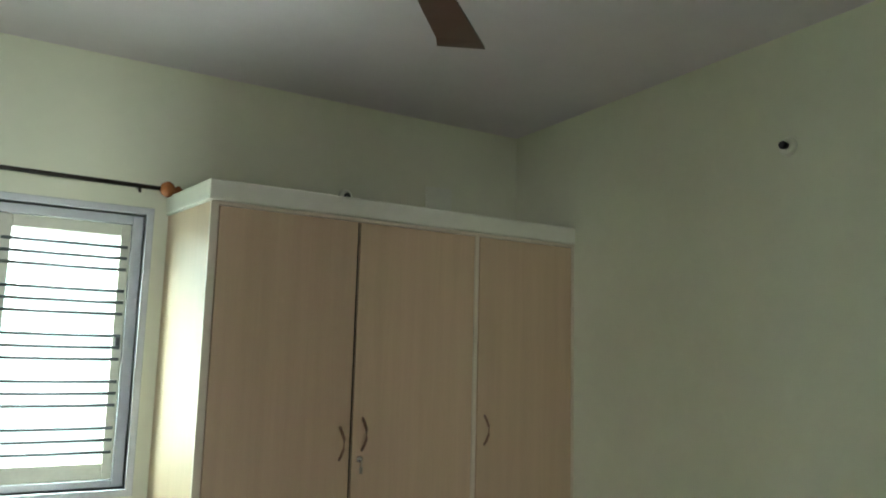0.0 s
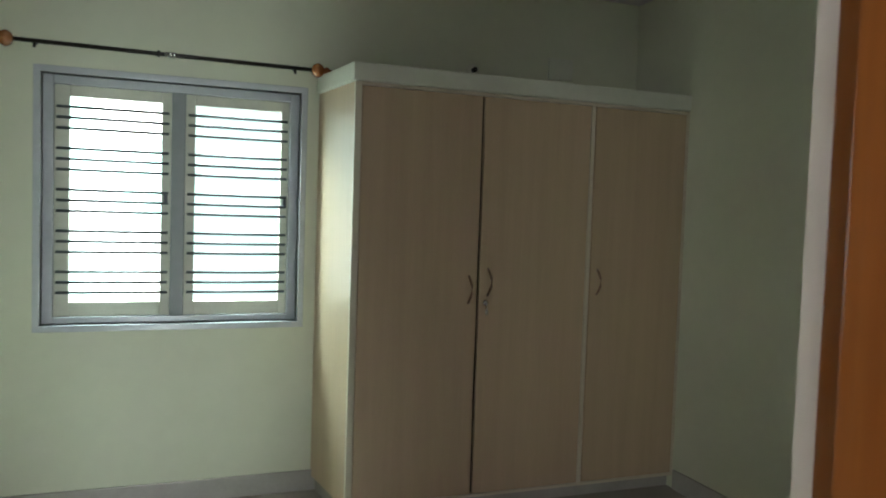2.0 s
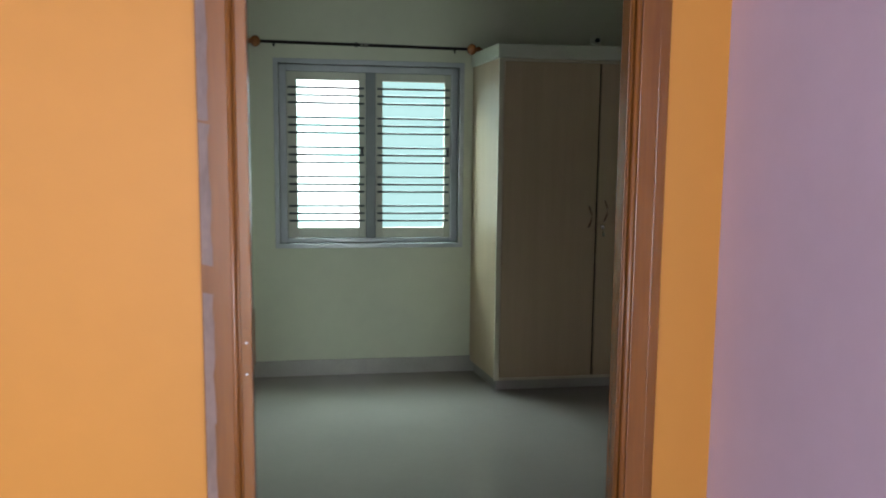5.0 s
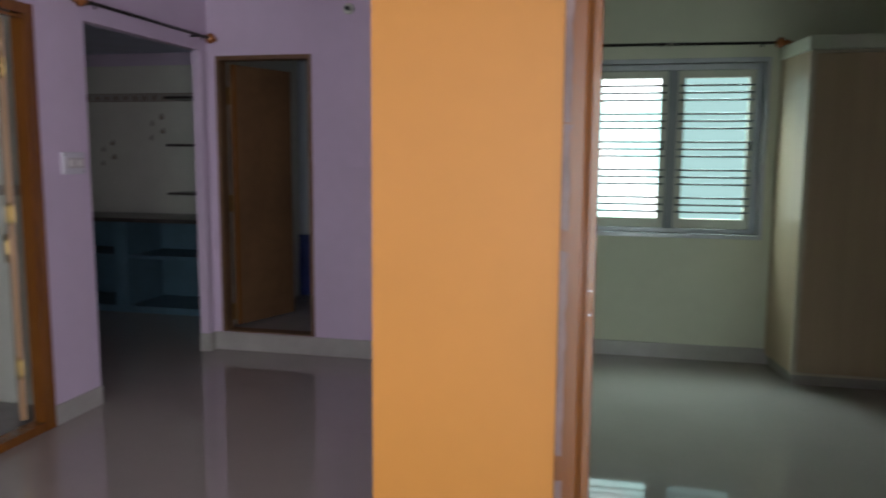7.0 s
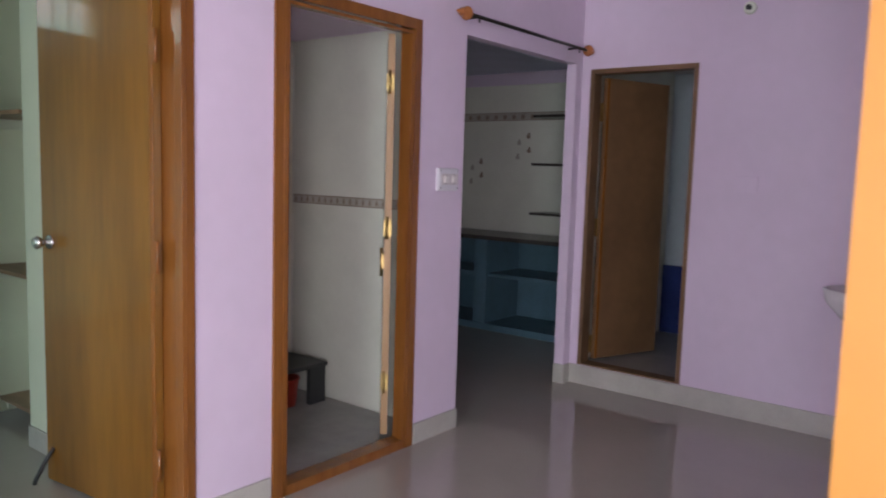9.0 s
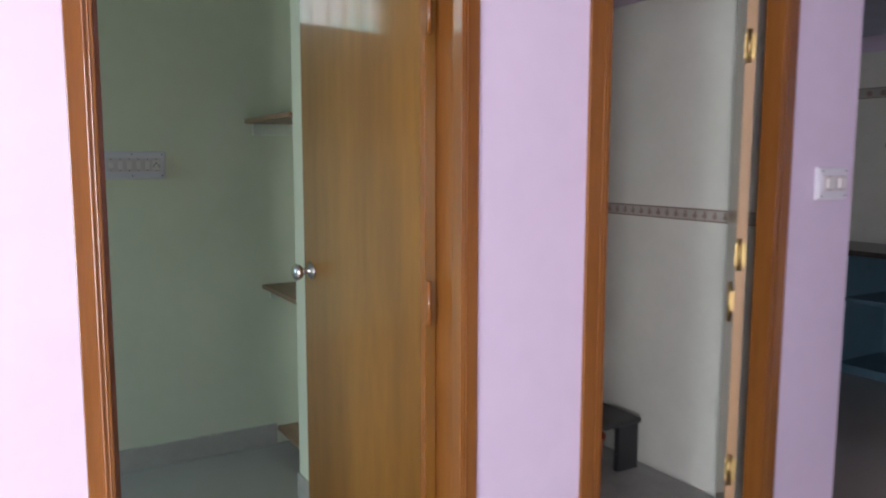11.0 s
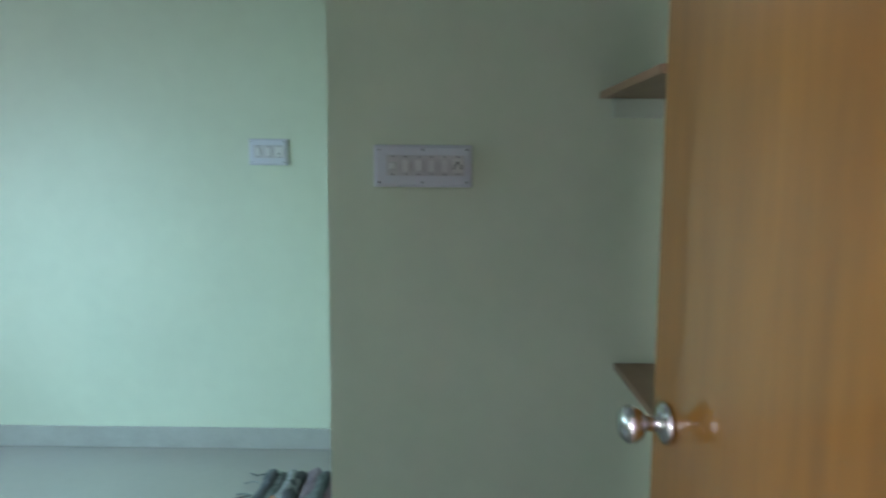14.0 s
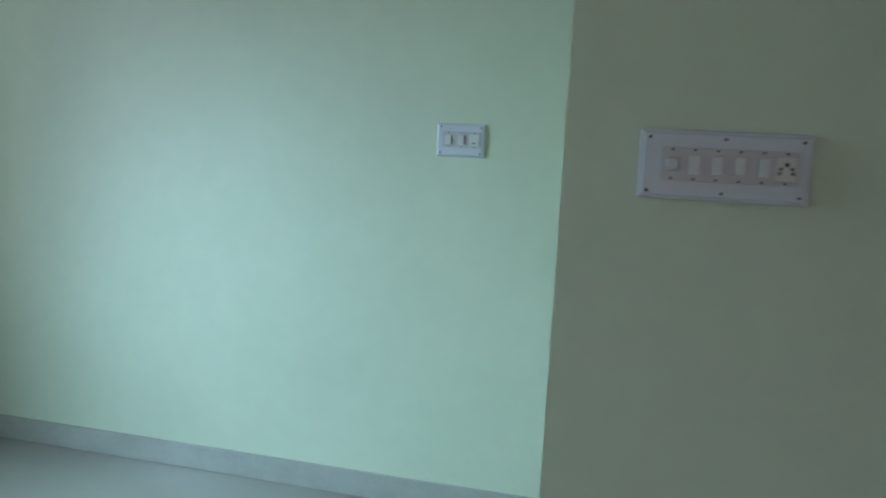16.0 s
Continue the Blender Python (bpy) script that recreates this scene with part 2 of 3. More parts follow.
fixed("wall_bedroom_right", wall_x(2.62, 2.74, 0.06, 3.72, HH), GREEN, "pale green painted plaster wall")
fixed("wall_bedroom_left", wall_x(-0.85, -0.80, 0.06, 3.72, HH), GREEN, "pale green painted plaster wall")
fixed("wall_bedroom_left_hall_side", wall_x(-0.90, -0.85, 0.06, 2.98, HH), LILAC, "lilac painted plaster wall")
fixed("ceiling_bedroom", boxes((-0.85, 0.06, H1, 2.74, 3.72, H1 + 0.02)), CEIL, "flat off-white painted ceiling", "ceiling")
# ENT and the back and far-left holes are assumed, made for the fill lamps
fixed("wall_hall_right", wall_x(0.602, 0.722, -5.0, 0.0, HH, [ENT]), LILAC, "lilac painted plaster wall")
fixed("wall_hall_back", wall_y(-5.12, -5.0, -3.05, 0.72, HH, [(-0.45, 0.45, 0.0, 2.1)]), LILAC, "lilac painted plaster wall")
fixed("wall_hall_left", wall_x(-3.12, XL, -5.0, YF, HH, [(-4.9, -3.9, 0.85, 2.15), B2D, BAD, KIT]), LILAC, "lilac painted wall with doorways to the rooms")
fixed("wall_hall_far", wall_y(YF, 3.10, -3.12, -0.85, HH, [TOI]), LILAC, "lilac painted wall with a raised toilet doorway")
fixed("ceiling_hall", boxes((-3.12, -5.12, HH, 0.722, 3.10, HH + 0.1)), CEIL, "flat off-white painted ceiling", "ceiling")
# second bedroom
fixed("wall_second_bedroom_door_side", wall_x(-3.19, -3.12, -3.7, 0.40, HH, [B2D]), GREEN, "pale green painted plaster wall")
fixed("wall_second_bedroom_switch", wall_x(XA - 0.12, XA, -0.711, 0.45, HH), GREEN, "pale green wall that ends in a corner")
fixed("wall_second_bedroom_return", wall_y(-0.711, -0.60, XB, XA - 0.12, HH), GREEN, "pale green painted return wall")
fixed("wall_second_bedroom_far", wall_x(XB - 0.12, XB, -3.7, -0.60, HH, [(-2.35, -1.45, 2.38, 2.66)]), GREEN, "pale green wall with a high ventilator")
fixed("wall_second_bedroom_pier", boxes((-4.39, 0.09, 0, -3.19, 0.40, HH)), GREEN, "pale green pier beside the shelf niche")
fixed("wall_second_bedroom_niche_back", boxes((XA, 0.40, 0, -3.12, 0.46, HH)), GREEN, "pale green back of the shelf niche")
fixed("wall_second_bedroom_window", wall_y(-3.82, -3.7, XB - 0.12, -3.12, HH, [(-5.1, -4.0, 0.9, 2.05)]), GREEN, "pale green wall with a window opening")
# runs on past the window wall as an added unseen eave against the sun
fixed("ceiling_second_bedroom_and_eave", boxes((XB - 0.12, -5.2, HH, -3.12, 0.46, HH + 0.1)), CEIL, "flat off-white painted ceiling", "ceiling")
# kitchen, bathroom, toilet
fixed("wall_kitchen_far", wall_x(-5.62, -5.50, 1.60, 4.59, HH), TILE, "cream tiled kitchen wall")
fixed("wall_kitchen_back", wall_y(4.47, 4.59, -5.50, -3.12, HH), TILE, "cream tiled kitchen wall with a printed border")
fixed("wall_kitchen_back_band", boxes((-5.50, 4.462, 2.19, -3.12, 4.4695, 2.30)), LILAC, "lilac painted band above the kitchen tiles")
fixed("wall_kitchen_toilet", wall_x(-3.12, -3.02, 3.10, 4.59, HH), TILE, "cream tiled kitchen wall")
fixed("wall_bath_kitchen", wall_y(1.60, 1.70, -5.50, -3.12, HH), TILE, "cream tiled wall between bath and kitchen")
fixed("ceiling_kitchen", boxes((-5.62, 1.60, 2.30, -3.12, 4.59, 2.40)), BLUECEIL, "low pale blue loft slab over the kitchen", "ceiling")
fixed("wall_bath_far", wall_x(-4.37, -4.25, 0.46, 1.60, HH), TILE, "cream tiled bathroom wall")
fixed("wall_bath_side", wall_y(0.46, 0.50, -4.25, -3.12, HH), TILE, "cream tiled bathroom wall")
fixed("ceiling_bath", boxes((-4.37, 0.50, 2.132, -3.12, 1.60, 2.2)), LILAC, "low lilac painted bathroom loft slab", "ceiling")
fixed("floor_bath", boxes((-4.25, 0.50, 0.0, -3.12, 1.585, 0.012)), GREYFLOOR, "grey tiled bathroom floor", "floor")
fixed("floor_toilet", boxes((-3.02, 3.10, 0.0, -1.60, 4.59, 0.13)), GREYFLOOR, "raised dark toilet floor", "floor")
fixed("wall_toilet_back", boxes((-3.02, 4.45, 0.13, -1.6, 4.59, HH)), PALEBLUE, "pale grey tiled toilet wall")
fixed("wall_toilet_side", boxes((-1.72, 3.10, 0.13, -1.60, 4.45, HH)), PALEBLUE, "pale grey tiled toilet wall")
fixed("wall_toilet_back_dado", boxes((-3.02, 4.43, 0.13, -1.72, 4.45, 0.68)), BLUETILE, "deep blue tiled toilet dado")
fixed("wall_toilet_side_dado", boxes((-1.74, 3.10, 0.13, -1.72, 4.43, 0.68)), BLUETILE, "deep blue tiled toilet dado")
fixed("ceiling_toilet", boxes((-3.02, 3.10, 2.2, -1.6, 4.59, 2.3)), CEIL, "low toilet ceiling", "ceiling")
# skirtings
SK = 0.105
def skirt(name, *rows):
    fixed(name, boxes(*rows, bevel=0.003), SKIRT, "glossy beige tile skirting", "baseboard")


skirt("baseboard_window_wall", (-0.80, 3.498, 0, 0.80, 3.51, SK))
skirt("baseboard_bedroom_left", (-0.80, 0.12, 0, -0.788, 3.498, SK))
skirt("baseboard_bedroom_right", (2.608, 0.12, 0, 2.62, 3.0, SK))
skirt("baseboard_hall_left_piers", (-3.05, 0.115, 0, -3.038, 0.462, SK), (-3.05, 1.363, 0, -3.038, 1.724, SK))
skirt("baseboard_hall_left_back", (-3.05, -5.0, 0, -3.038, -0.83, SK))
skirt("baseboard_hall_far", (-3.06, YF - 0.013, 0, -0.9, YF, 0.128))
skirt("baseboard_kitchen_jamb", (-3.12, 2.888, 0, -3.038, 2.90, 0.128), (-3.05, 2.90, 0, -3.038, 2.966, 0.128))
skirt("baseboard_orange_wall", (-0.90, -0.012, 0, -0.42, 0.0, SK), (0.48, -0.012, 0, 0.59, 0.0, SK))
skirt("baseboard_hall_right", (0.590, -2.48, 0, 0.602, -0.012, SK))
skirt("baseboard_second_bedroom_far", (XB, -3.7, 0, XB + 0.012, -0.711, SK))
skirt("baseboard_second_bedroom_switch", (XA, -0.711, 0, XA + 0.012, 0.195, SK))
skirt("baseboard_second_bedroom_pier", (-4.39, 0.078, 0, -3.19, 0.09, SK))
skirt("baseboard_second_bedroom_return", (XB + 0.012, -0.723, 0, XA, -0.711, SK))

# ---- bedroom window ----
w = thing("window_1", (0.08, 3.51, 0.876), "two-leaf cream casement window with dark horizontal grill bars", "window", kind="structure")
x0, x1, z0, z1 = -0.496, 0.66, 0.876, 2.015
part("trim", boxes((x0 - 0.012, 3.496, z0 - 0.03, x1 + 0.012, 3.72, z0), (x0 - 0.012, 3.498, z1, x1 + 0.012, 3.72, z1 + 0.03), (x0 - 0.03, 3.498, z0 - 0.03, x0, 3.72, z1 + 0.03),
                   (x1, 3.498, z0 - 0.03, x1 + 0.03, 3.72, z1 + 0.03), bevel=0.003), TRIM, w, "glossy grey-blue painted window surround")
part("window_frame", boxes((x0, 3.56, z0, x0 + 0.045, 3.64, z1), (x1 - 0.045, 3.56, z0, x1, 3.64, z1), (x0 + 0.045, 3.56, z1 - 0.04, x1 - 0.045, 3.64, z1), (x0 + 0.045, 3.56, z0, x1 - 0.045, 3.64, z0 + 0.03), bevel=0.004), TRIM, w)
part("mullion", boxes((0.055, 3.545, z0 + 0.03, 0.118, 3.64, z1 - 0.04), bevel=0.006), CASEDARK, w, "dark grey centre post")
PANES = ((-0.386, 0.010), (0.165, 0.575))
OUT = ((-0.451, 0.055), (0.118, 0.615))
for (ga, gb), (oa, ob_) in zip(PANES, OUT):
    c = part("casement", boxes((oa, 3.585, z0 + 0.03, ga, 3.625, z1 - 0.04), (gb, 3.585, z0 + 0.03, ob_, 3.625, z1 - 0.04), (ga, 3.585, 1.925, gb, 3.625, z1 - 0.04), (ga, 3.585, z0 + 0.03, gb, 3.625, 0.972), bevel=0.004), CASE, w)
    for k in range(5):
        for j in range(3):
            zz = 1.874 - 0.1895 * k - 0.0485 * j
            part("grill_bar", tube([(oa + 0.012, 3.565, zz), (ob_ - 0.012, 3.565, zz)], 0.0069, 8), BAR, w)
    part("latch", boxes((gb + 0.012, 3.57, 1.44, gb + 0.03, 3.585, 1.50), bevel=0.003), BLACKPL, w)
tagged(fixed("backdrop_outside", boxes((-2.6, 5.2, -0.6, 2.8, 5.21, 4.2)), OUTSIDE_WINDOW, "bright hazy daylight outside the window", "backdrop"))


# ventilator high in the second bedroom
vent = thing("window_2", (XB, -1.9, 2.38), "high barred ventilator opening", "window", kind="structure")
for k in range(6):
    yy = -2.27 + 0.145 * k
    part("grill_bar", tube([(XB - 0.06, yy, 2.38), (XB - 0.06, yy, 2.66)], 0.006, 8), BAR, vent)
fixed("backdrop_ventilator", boxes((-7.61, -4.2, 1.6, -7.60, 0.4, 4.4)), OUTSIDE, "bright hazy daylight outside the ventilator", "backdrop")

# ---- doors ----
def door_frame(name, axis, at, span, top, depth, label, sill=False, k=1.0, back=(0.0, 0.0), lip=(0.064, 0.064)):
    """A varnished frame round an opening: two posts and a head, each stepped and moulded."""
    a, b = span
    centre = (((a + b) / 2, at, 0) if axis == "y" else (at, (a + b) / 2, 0))
    root = thing(name, centre, label, "door frame", kind="structure")

    def put(nm, rows):
        bm = boxes(*rows, bevel=0.0015)
        if axis == "x":
            for v in bm.verts:
                v.co.x, v.co.y = v.co.y, v.co.x
            bmesh.ops.reverse_faces(bm, faces=bm.faces)
        part(nm, bm, FRAME, root)

    d0, d1 = depth
    sgn = 1 if d1 > d0 else -1
    w1 = 0.064 * k
    for nm, u, s in (("left_post", a, 1), ("right_post", b, -1)):
        rows = [(u, d0, 0, u + s * 0.040 * k, d1, top), (u + s * 0.040 * k, d0 + sgn * 0.008, 0, u + s * 0.048 * k, d1, top - 0.05), (u + s * 0.048 * k, d0, 0, u + s * w1, d0 + sgn * 0.045, top - 0.06)]
        deep = back[0] if s > 0 else back[1]
        if deep:
            rows = [(u, d0, 0, u + s * lip[0 if s > 0 else 1] * k, d0 + sgn * 0.045, top), (u, d0 + sgn * 0.0451, 0, u + s * deep, d1, top - 0.03)]
        rows += [(u + s * 0.040 * k, d0 - sgn * 0.004, 0, u + s * 0.046 * k, d0 + sgn * 0.001, top - 0.05), (u + s * 0.052 * k, d0 - sgn * 0.003, 0, u + s * 0.056 * k, d0 + sgn * 0.001, top - 0.055)]
        put(nm, rows)
    put("head", [(a + 0.040 * k, d0, top - 0.05, b - 0.040 * k, d1, top), (a + 0.048 * k, d0, top - w1, b - 0.048 * k, d0 + sgn * 0.045, top - 0.06)])
    if sill:
        put("threshold", [(a + 0.040 * k, d0, 0, b - 0.040 * k, d1, 0.045)])
    return root


def bead(x, y, r, z1):
    return tube([(x, y, 0.0), (x, y, z1)], r, 10)


def bedroom_frame():
    """A frame with a flat outer band, a round bead and a recessed inner strip."""
    a, b = B1D[:2]
    root = thing("door_frame_bedroom", ((a + b) / 2, 0.0, 0), "glossy reddish-brown varnished bedroom door frame", "door frame", kind="structure")
    left = part("left_post", boxes((a, -0.012, 0, a + 0.0525, 0.033, 2.10), (a + 0.0525, -0.004, 0, a + 0.088, 0.033, 2.04), (a, 0.0331, 0, a + 0.040, 0.110, 2.07), bevel=0.0015), FRAME, root)
    part("bead", bead(a + 0.0565, -0.0075, 0.0062, 2.045), FRAME, left)
    part("bead", bead(a + 0.0655, -0.0045, 0.0028, 2.04), FRAME, left)
    part("strike_plate", boxes((a + 0.0705, -0.0062, 0.985, a + 0.0865, -0.0035, 1.10), bevel=0.0006), FRAME, left, "varnished-over lock strike plate")
    for zz in (1.012, 1.072):
        part("screw", lathe([(0.003, -0.0062), (0.0022, -0.0072)], "y", 10, (a + 0.0775, 0, zz)), STEEL, left)
    right = part("right_post", boxes((b - 0.0215, -0.008, 0, b, 0.033, 2.10), (b - 0.060, -0.012, 0, b - 0.0225, 0.033, 2.10), (b - 0.080, 0.004, 0, b - 0.060, 0.045, 2.04), (b - 0.025, 0.0451, 0, b, 0.110, 2.07), bevel=0.0015), FRAME, root)
    part("bead", bead(b - 0.0655, -0.0055, 0.0066, 2.035), FRAME, right)
    part("bead", bead(b - 0.0745, 0.001, 0.0034, 2.035), FRAME, right)
    part("head", boxes((a + 0.0535, -0.011, 2.05, b - 0.061, 0.110, 2.10), (a + 0.089, -0.004, 2.036, b - 0.081, 0.045, 2.0495), bevel=0.0015), FRAME, root)


bedroom_frame()
door_frame("door_frame_second_bedroom", "x", XL, B2D[:2], 2.10, (-3.038, -3.195), "glossy brown varnished door frame of an open door", k=0.8, back=(0.066, 0.038))
door_frame("door_frame_bath", "x", XL, BAD[:2], 2.10, (-3.038, -3.125), "brown varnished bathroom door frame with a raised sill", sill=True, k=1.15)
film = thing("protective_film", (B1D[0], -0.013, 0.05), "torn pale protective film on the frame edge", "film")
random.seed(5)
z = 0.05
while z < 1.9:
    h = random.uniform(0.08, 0.30)
    bm, zz = bmesh.new(), z
    left, right = [], []
    for i in range(9):
        t = z + h * i / 8
        left.append(bm.verts.new((B1D[0] + 0.002, -0.0128, t)))
        right.append(bm.verts.new((B1D[0] + random.uniform(0.017, 0.022), -0.0131, t + random.uniform(-0.006, 0.006))))
    for i in range(8):
        bm.faces.new((left[i], right[i], right[i + 1], left[i + 1]))
    part("shred", bm, TAPE, film)
    z += h + random.uniform(0.0, 0.07)


def knob_bm(side):
    return lathe([(0.029, 0), (0.031, 0.006 * side), (0.024, 0.011 * side), (0.011, 0.016 * side), (0.011, 0.034 * side), (0.02, 0.040 * side), (0.027, 0.052 * side), (0.027, 0.060 * side), (0.02, 0.068 * side), (0.008, 0.071 * side)], "y", 28)


def door_leaf(name, hinge, turn, length, label, material=LEAF, edge=FRAME, knob=True, z0=0.012, z1=2.03, flip=1, kz=1.02):
    """A leaf hung at hinge; local x runs from hinge to lock; y the thickness."""
    root = thing(name, (*hinge, 0), label, "door", kind="structure", rz=turn)
    part("panel", boxes((0.018, -0.017, z0, length, 0.017, z1), bevel=0.003), material, root, local=True)
    part("edge_lipping", boxes((0.0185, -0.0176, z0 + 0.001, 0.042, 0.0176, z1 - 0.001), bevel=0.001), edge, root, "darker solid wood edge strip", local=True)
    if knob:
        for s in (1, -1):
            bm = knob_bm(s)
            bmesh.ops.translate(bm, verts=bm.verts, vec=(length - 0.06, 0.017 * s, kz))
            part("door_knob", bm, STEEL, root, "round brushed steel door knob", local=True)
    for hz in (0.25, 1.04, 1.8):
        bm = lathe([(0.0065, -0.06), (0.0065, 0.06)], "z", 12, (-0.004, flip * 0.02, hz))
        box(bm, -0.001, flip * 0.0150, hz - 0.06, 0.030, flip * 0.0185, hz + 0.06)
        part("hinge", bm, BRASS if not knob else FRAME, root, local=True)
    return root


ang2 = math.degrees(math.atan2(-0.077, -0.753))
leaf2 = door_leaf("door_2", (-3.165, 0.050), ang2, 0.755, "open teak-veneered flush door with a steel knob", kz=1.045)
part("door_stop", tube([(0.70, 0.02, 0.16), (0.735, 0.045, 0.09), (0.75, 0.075, 0.02), (0.752, 0.078, 0.004)], 0.009, 8), BLACKPL, leaf2, "small black rubber-tipped door stop", local=True)
ang1 = math.degrees(math.atan2(0.82, -0.19))
door_leaf("door_1", (-0.366, 0.178), ang1, 0.80, "open brown varnished flush door with a steel knob", flip=-1, kz=0.985)
# folded bathroom door, its planed hinge edge in view
lb = thing("door_3", (-3.140, 1.250, 0), "narrow folded bathroom door with brass hinges", "door", kind="structure", rz=math.degrees(math.atan2(0.70, -0.68)))
part("panel", boxes((0.012, -0.016, 0.06, 0.36, 0.016, 2.03), bevel=0.003), LEAF, lb, local=True)
part("door_edge", boxes((0.0, -0.017, 0.06, 0.012, 0.017, 2.03), bevel=0.002), LEAFPALE, lb, "pale planed hinge edge", local=True)
for hz in (0.33, 1.10, 1.80):
    bm = lathe([(0.008, -0.055), (0.008, 0.055)], "z", 12, (-0.010, 0.006, hz))
    box(bm, -0.004, -0.014, hz - 0.04, -0.0005, 0.020, hz + 0.04)
    part("hinge", bm, BRASS, lb, "brass butt hinge", local=True)
bm = tube([(0.02, 0.028, 0.86), (0.02, 0.028, 1.0)], 0.008, 10)
box(bm, 0.005, 0.016, 0.90, 0.05, 0.026, 0.97)
part("bolt", bm, BRASS, lb, "brass sliding bolt", local=True)
# toilet frame and leaf
tf = thing("door_frame_toilet", (-2.64, YF, 0.13), "thin brown toilet door frame", "door frame", kind="structure")
a, b = TOI[:2]
part("left_post", boxes((a, YF - 0.006, 0.13, a + 0.028, 3.08, 2.06), bevel=0.003), BROWNLEAF, tf)
part("right_post", boxes((b - 0.028, YF - 0.006, 0.13, b, 3.08, 2.06), bevel=0.003), BROWNLEAF, tf)
part("head", boxes((a + 0.028, YF - 0.006, 2.03, b - 0.028, 3.08, 2.06), bevel=0.003), BROWNLEAF, tf)
part("threshold", boxes((a + 0.028, YF - 0.004, 0.13, b - 0.028, 3.08, 0.142), bevel=0.003), BROWNLEAF, tf)
door_leaf("door_4", (-2.955, 3.10), 70, 0.60, "half-open worn brown plywood toilet door", BROWNLEAF, knob=False, z0=0.15, z1=2.02)

# ---- wardrobe ----
def splayed(bm):
    """The cheek runs outward to the wall."""
    for v in bm.verts:
        if v.co.x < 0.85 and v.co.y > 3.4:
            v.co.x -= 0.065
    return bm


wd = thing("wardrobe", (1.71, 3.26, 0), "built-in three-door beige laminate wardrobe with cream slab top", "wardrobe")
part("body", splayed(boxes((0.815, 3.032, 0.075, 2.62, 3.51, 2.02))), WARD, wd)
part("plinth", splayed(boxes((0.835, 3.06, 0.0, 2.62, 3.51, 0.075))), SKIRT, wd, "grey tile plinth")
part("cornice", splayed(boxes((0.80, 3.0, 2.022, 2.62, 3.51, 2.104), bevel=0.008)), WARDTOP, wd, "cream painted top slab")
part("face_frame", boxes((0.812, 3.012, 0.07, 0.842, 3.032, 2.02), (0.842, 3.012, 0.07, 2.62, 3.032, 0.085), (2.026, 3.012, 0.085, 2.048, 3.032, 2.005), (0.842, 3.012, 2.005, 2.62, 3.032, 2.02), (2.604, 3.012, 0.085, 2.62, 3.032, 2.005), bevel=0.002), WARDTRIM, wd, "cream edge strips")
# black strip stands in for the shade between two doors
part("painted_gap_shade", boxes((1.430, 3.026, 0.09, 1.442, 3.0325, 2.003)), DARK, wd, "black strip painting the shade between doors")
for da, db, hx, lock in ((0.846, 1.430, 1.388, False), (1.442, 2.022, 1.487, True), (2.052, 2.600, 2.093, False)):
    d = part("wardrobe_door", boxes((da, 3.010, 0.088, db, 3.027, 2.002), bevel=0.003), WARD, wd)
    hz = 1.085 if da < 1 else 1.12
    part("handle", tube([(hx, 3.012, hz - 0.065), (hx, 2.995, hz - 0.05), (hx + 0.008, 2.986, hz - 0.02), (hx + 0.008, 2.986, hz + 0.02), (hx, 2.995, hz + 0.05), (hx, 3.012, hz + 0.065)], 0.0062, 10), HANDLE, d, "curved brown bow handle")
    if lock:
        part("lock", lathe([(0.014, 0), (0.014, -0.008), (0.008, -0.011)], "y", 20, (1.476, 3.010, 1.02)), STEEL, d, "round steel cam lock")
        part("key", boxes((1.474, 2.985, 0.985, 1.479, 3.0, 1.02), (1.468, 2.988, 0.965, 1.484, 2.991, 0.99), bevel=0.001), STEEL, d, "small key left in the lock")


# ---- curtain rods ----
def curtain_rod(name, pts, wall_dir, label, joint=None):
    p0, p1 = Vector(pts[0]), Vector(pts[1])
    root = thing(name, tuple((p0 + p1) / 2), label, "curtain rod")
    part("rod", tube([p0, p1], 0.0095, 12), RODMAT, root)
    d = (p1 - p0).normalized()
    ax = "x" if abs(d.x) > 0.5 else "y"
    for p, s in ((p0, -1), (p1, 1)):
        part("finial", lathe([(0.010, 0), (0.024, 0.006 * s), (0.034, 0.022 * s), (0.036, 0.034 * s), (0.028, 0.052 * s), (0.012, 0.060 * s), (0.020, 0.070 * s), (0.020, 0.080 * s), (0.009, 0.088 * s), (0.007, 0.106 * s)], ax, 22, p - d * 0.02 * s), COPPER, root, "amber bulb finial")
        q = p - d * 0.10 * s
        bm = tube([q + Vector((0, 0, -0.028)), q, q + Vector(wall_dir)], 0.006, 8)
        part("bracket", bm, RODMAT, root)
    if joint:
        for k, r in ((0.0, 0.015), (0.035, 0.013), (0.052, 0.014), (0.068, 0.013)):
            bm = tube([p0 + d * (joint + k), p0 + d * (joint + k + 0.012)], r, 14)
            part("collar", bm, STEEL if k else RODMAT, root, "rod joint collar")
    return root


curtain_rod("curtain_rod", ((-0.615, 3.445, 2.135), (0.715, 3.445, 2.125)), (0, 0.064, 0), "dark metal curtain rod with amber finials above the window", 0.60)
curtain_rod("curtain_rod", ((-2.97, 1.62, 2.17), (-2.97, 2.88, 2.165)), (-0.079, 0, 0), "dark metal curtain rod with amber finials over the kitchen opening")

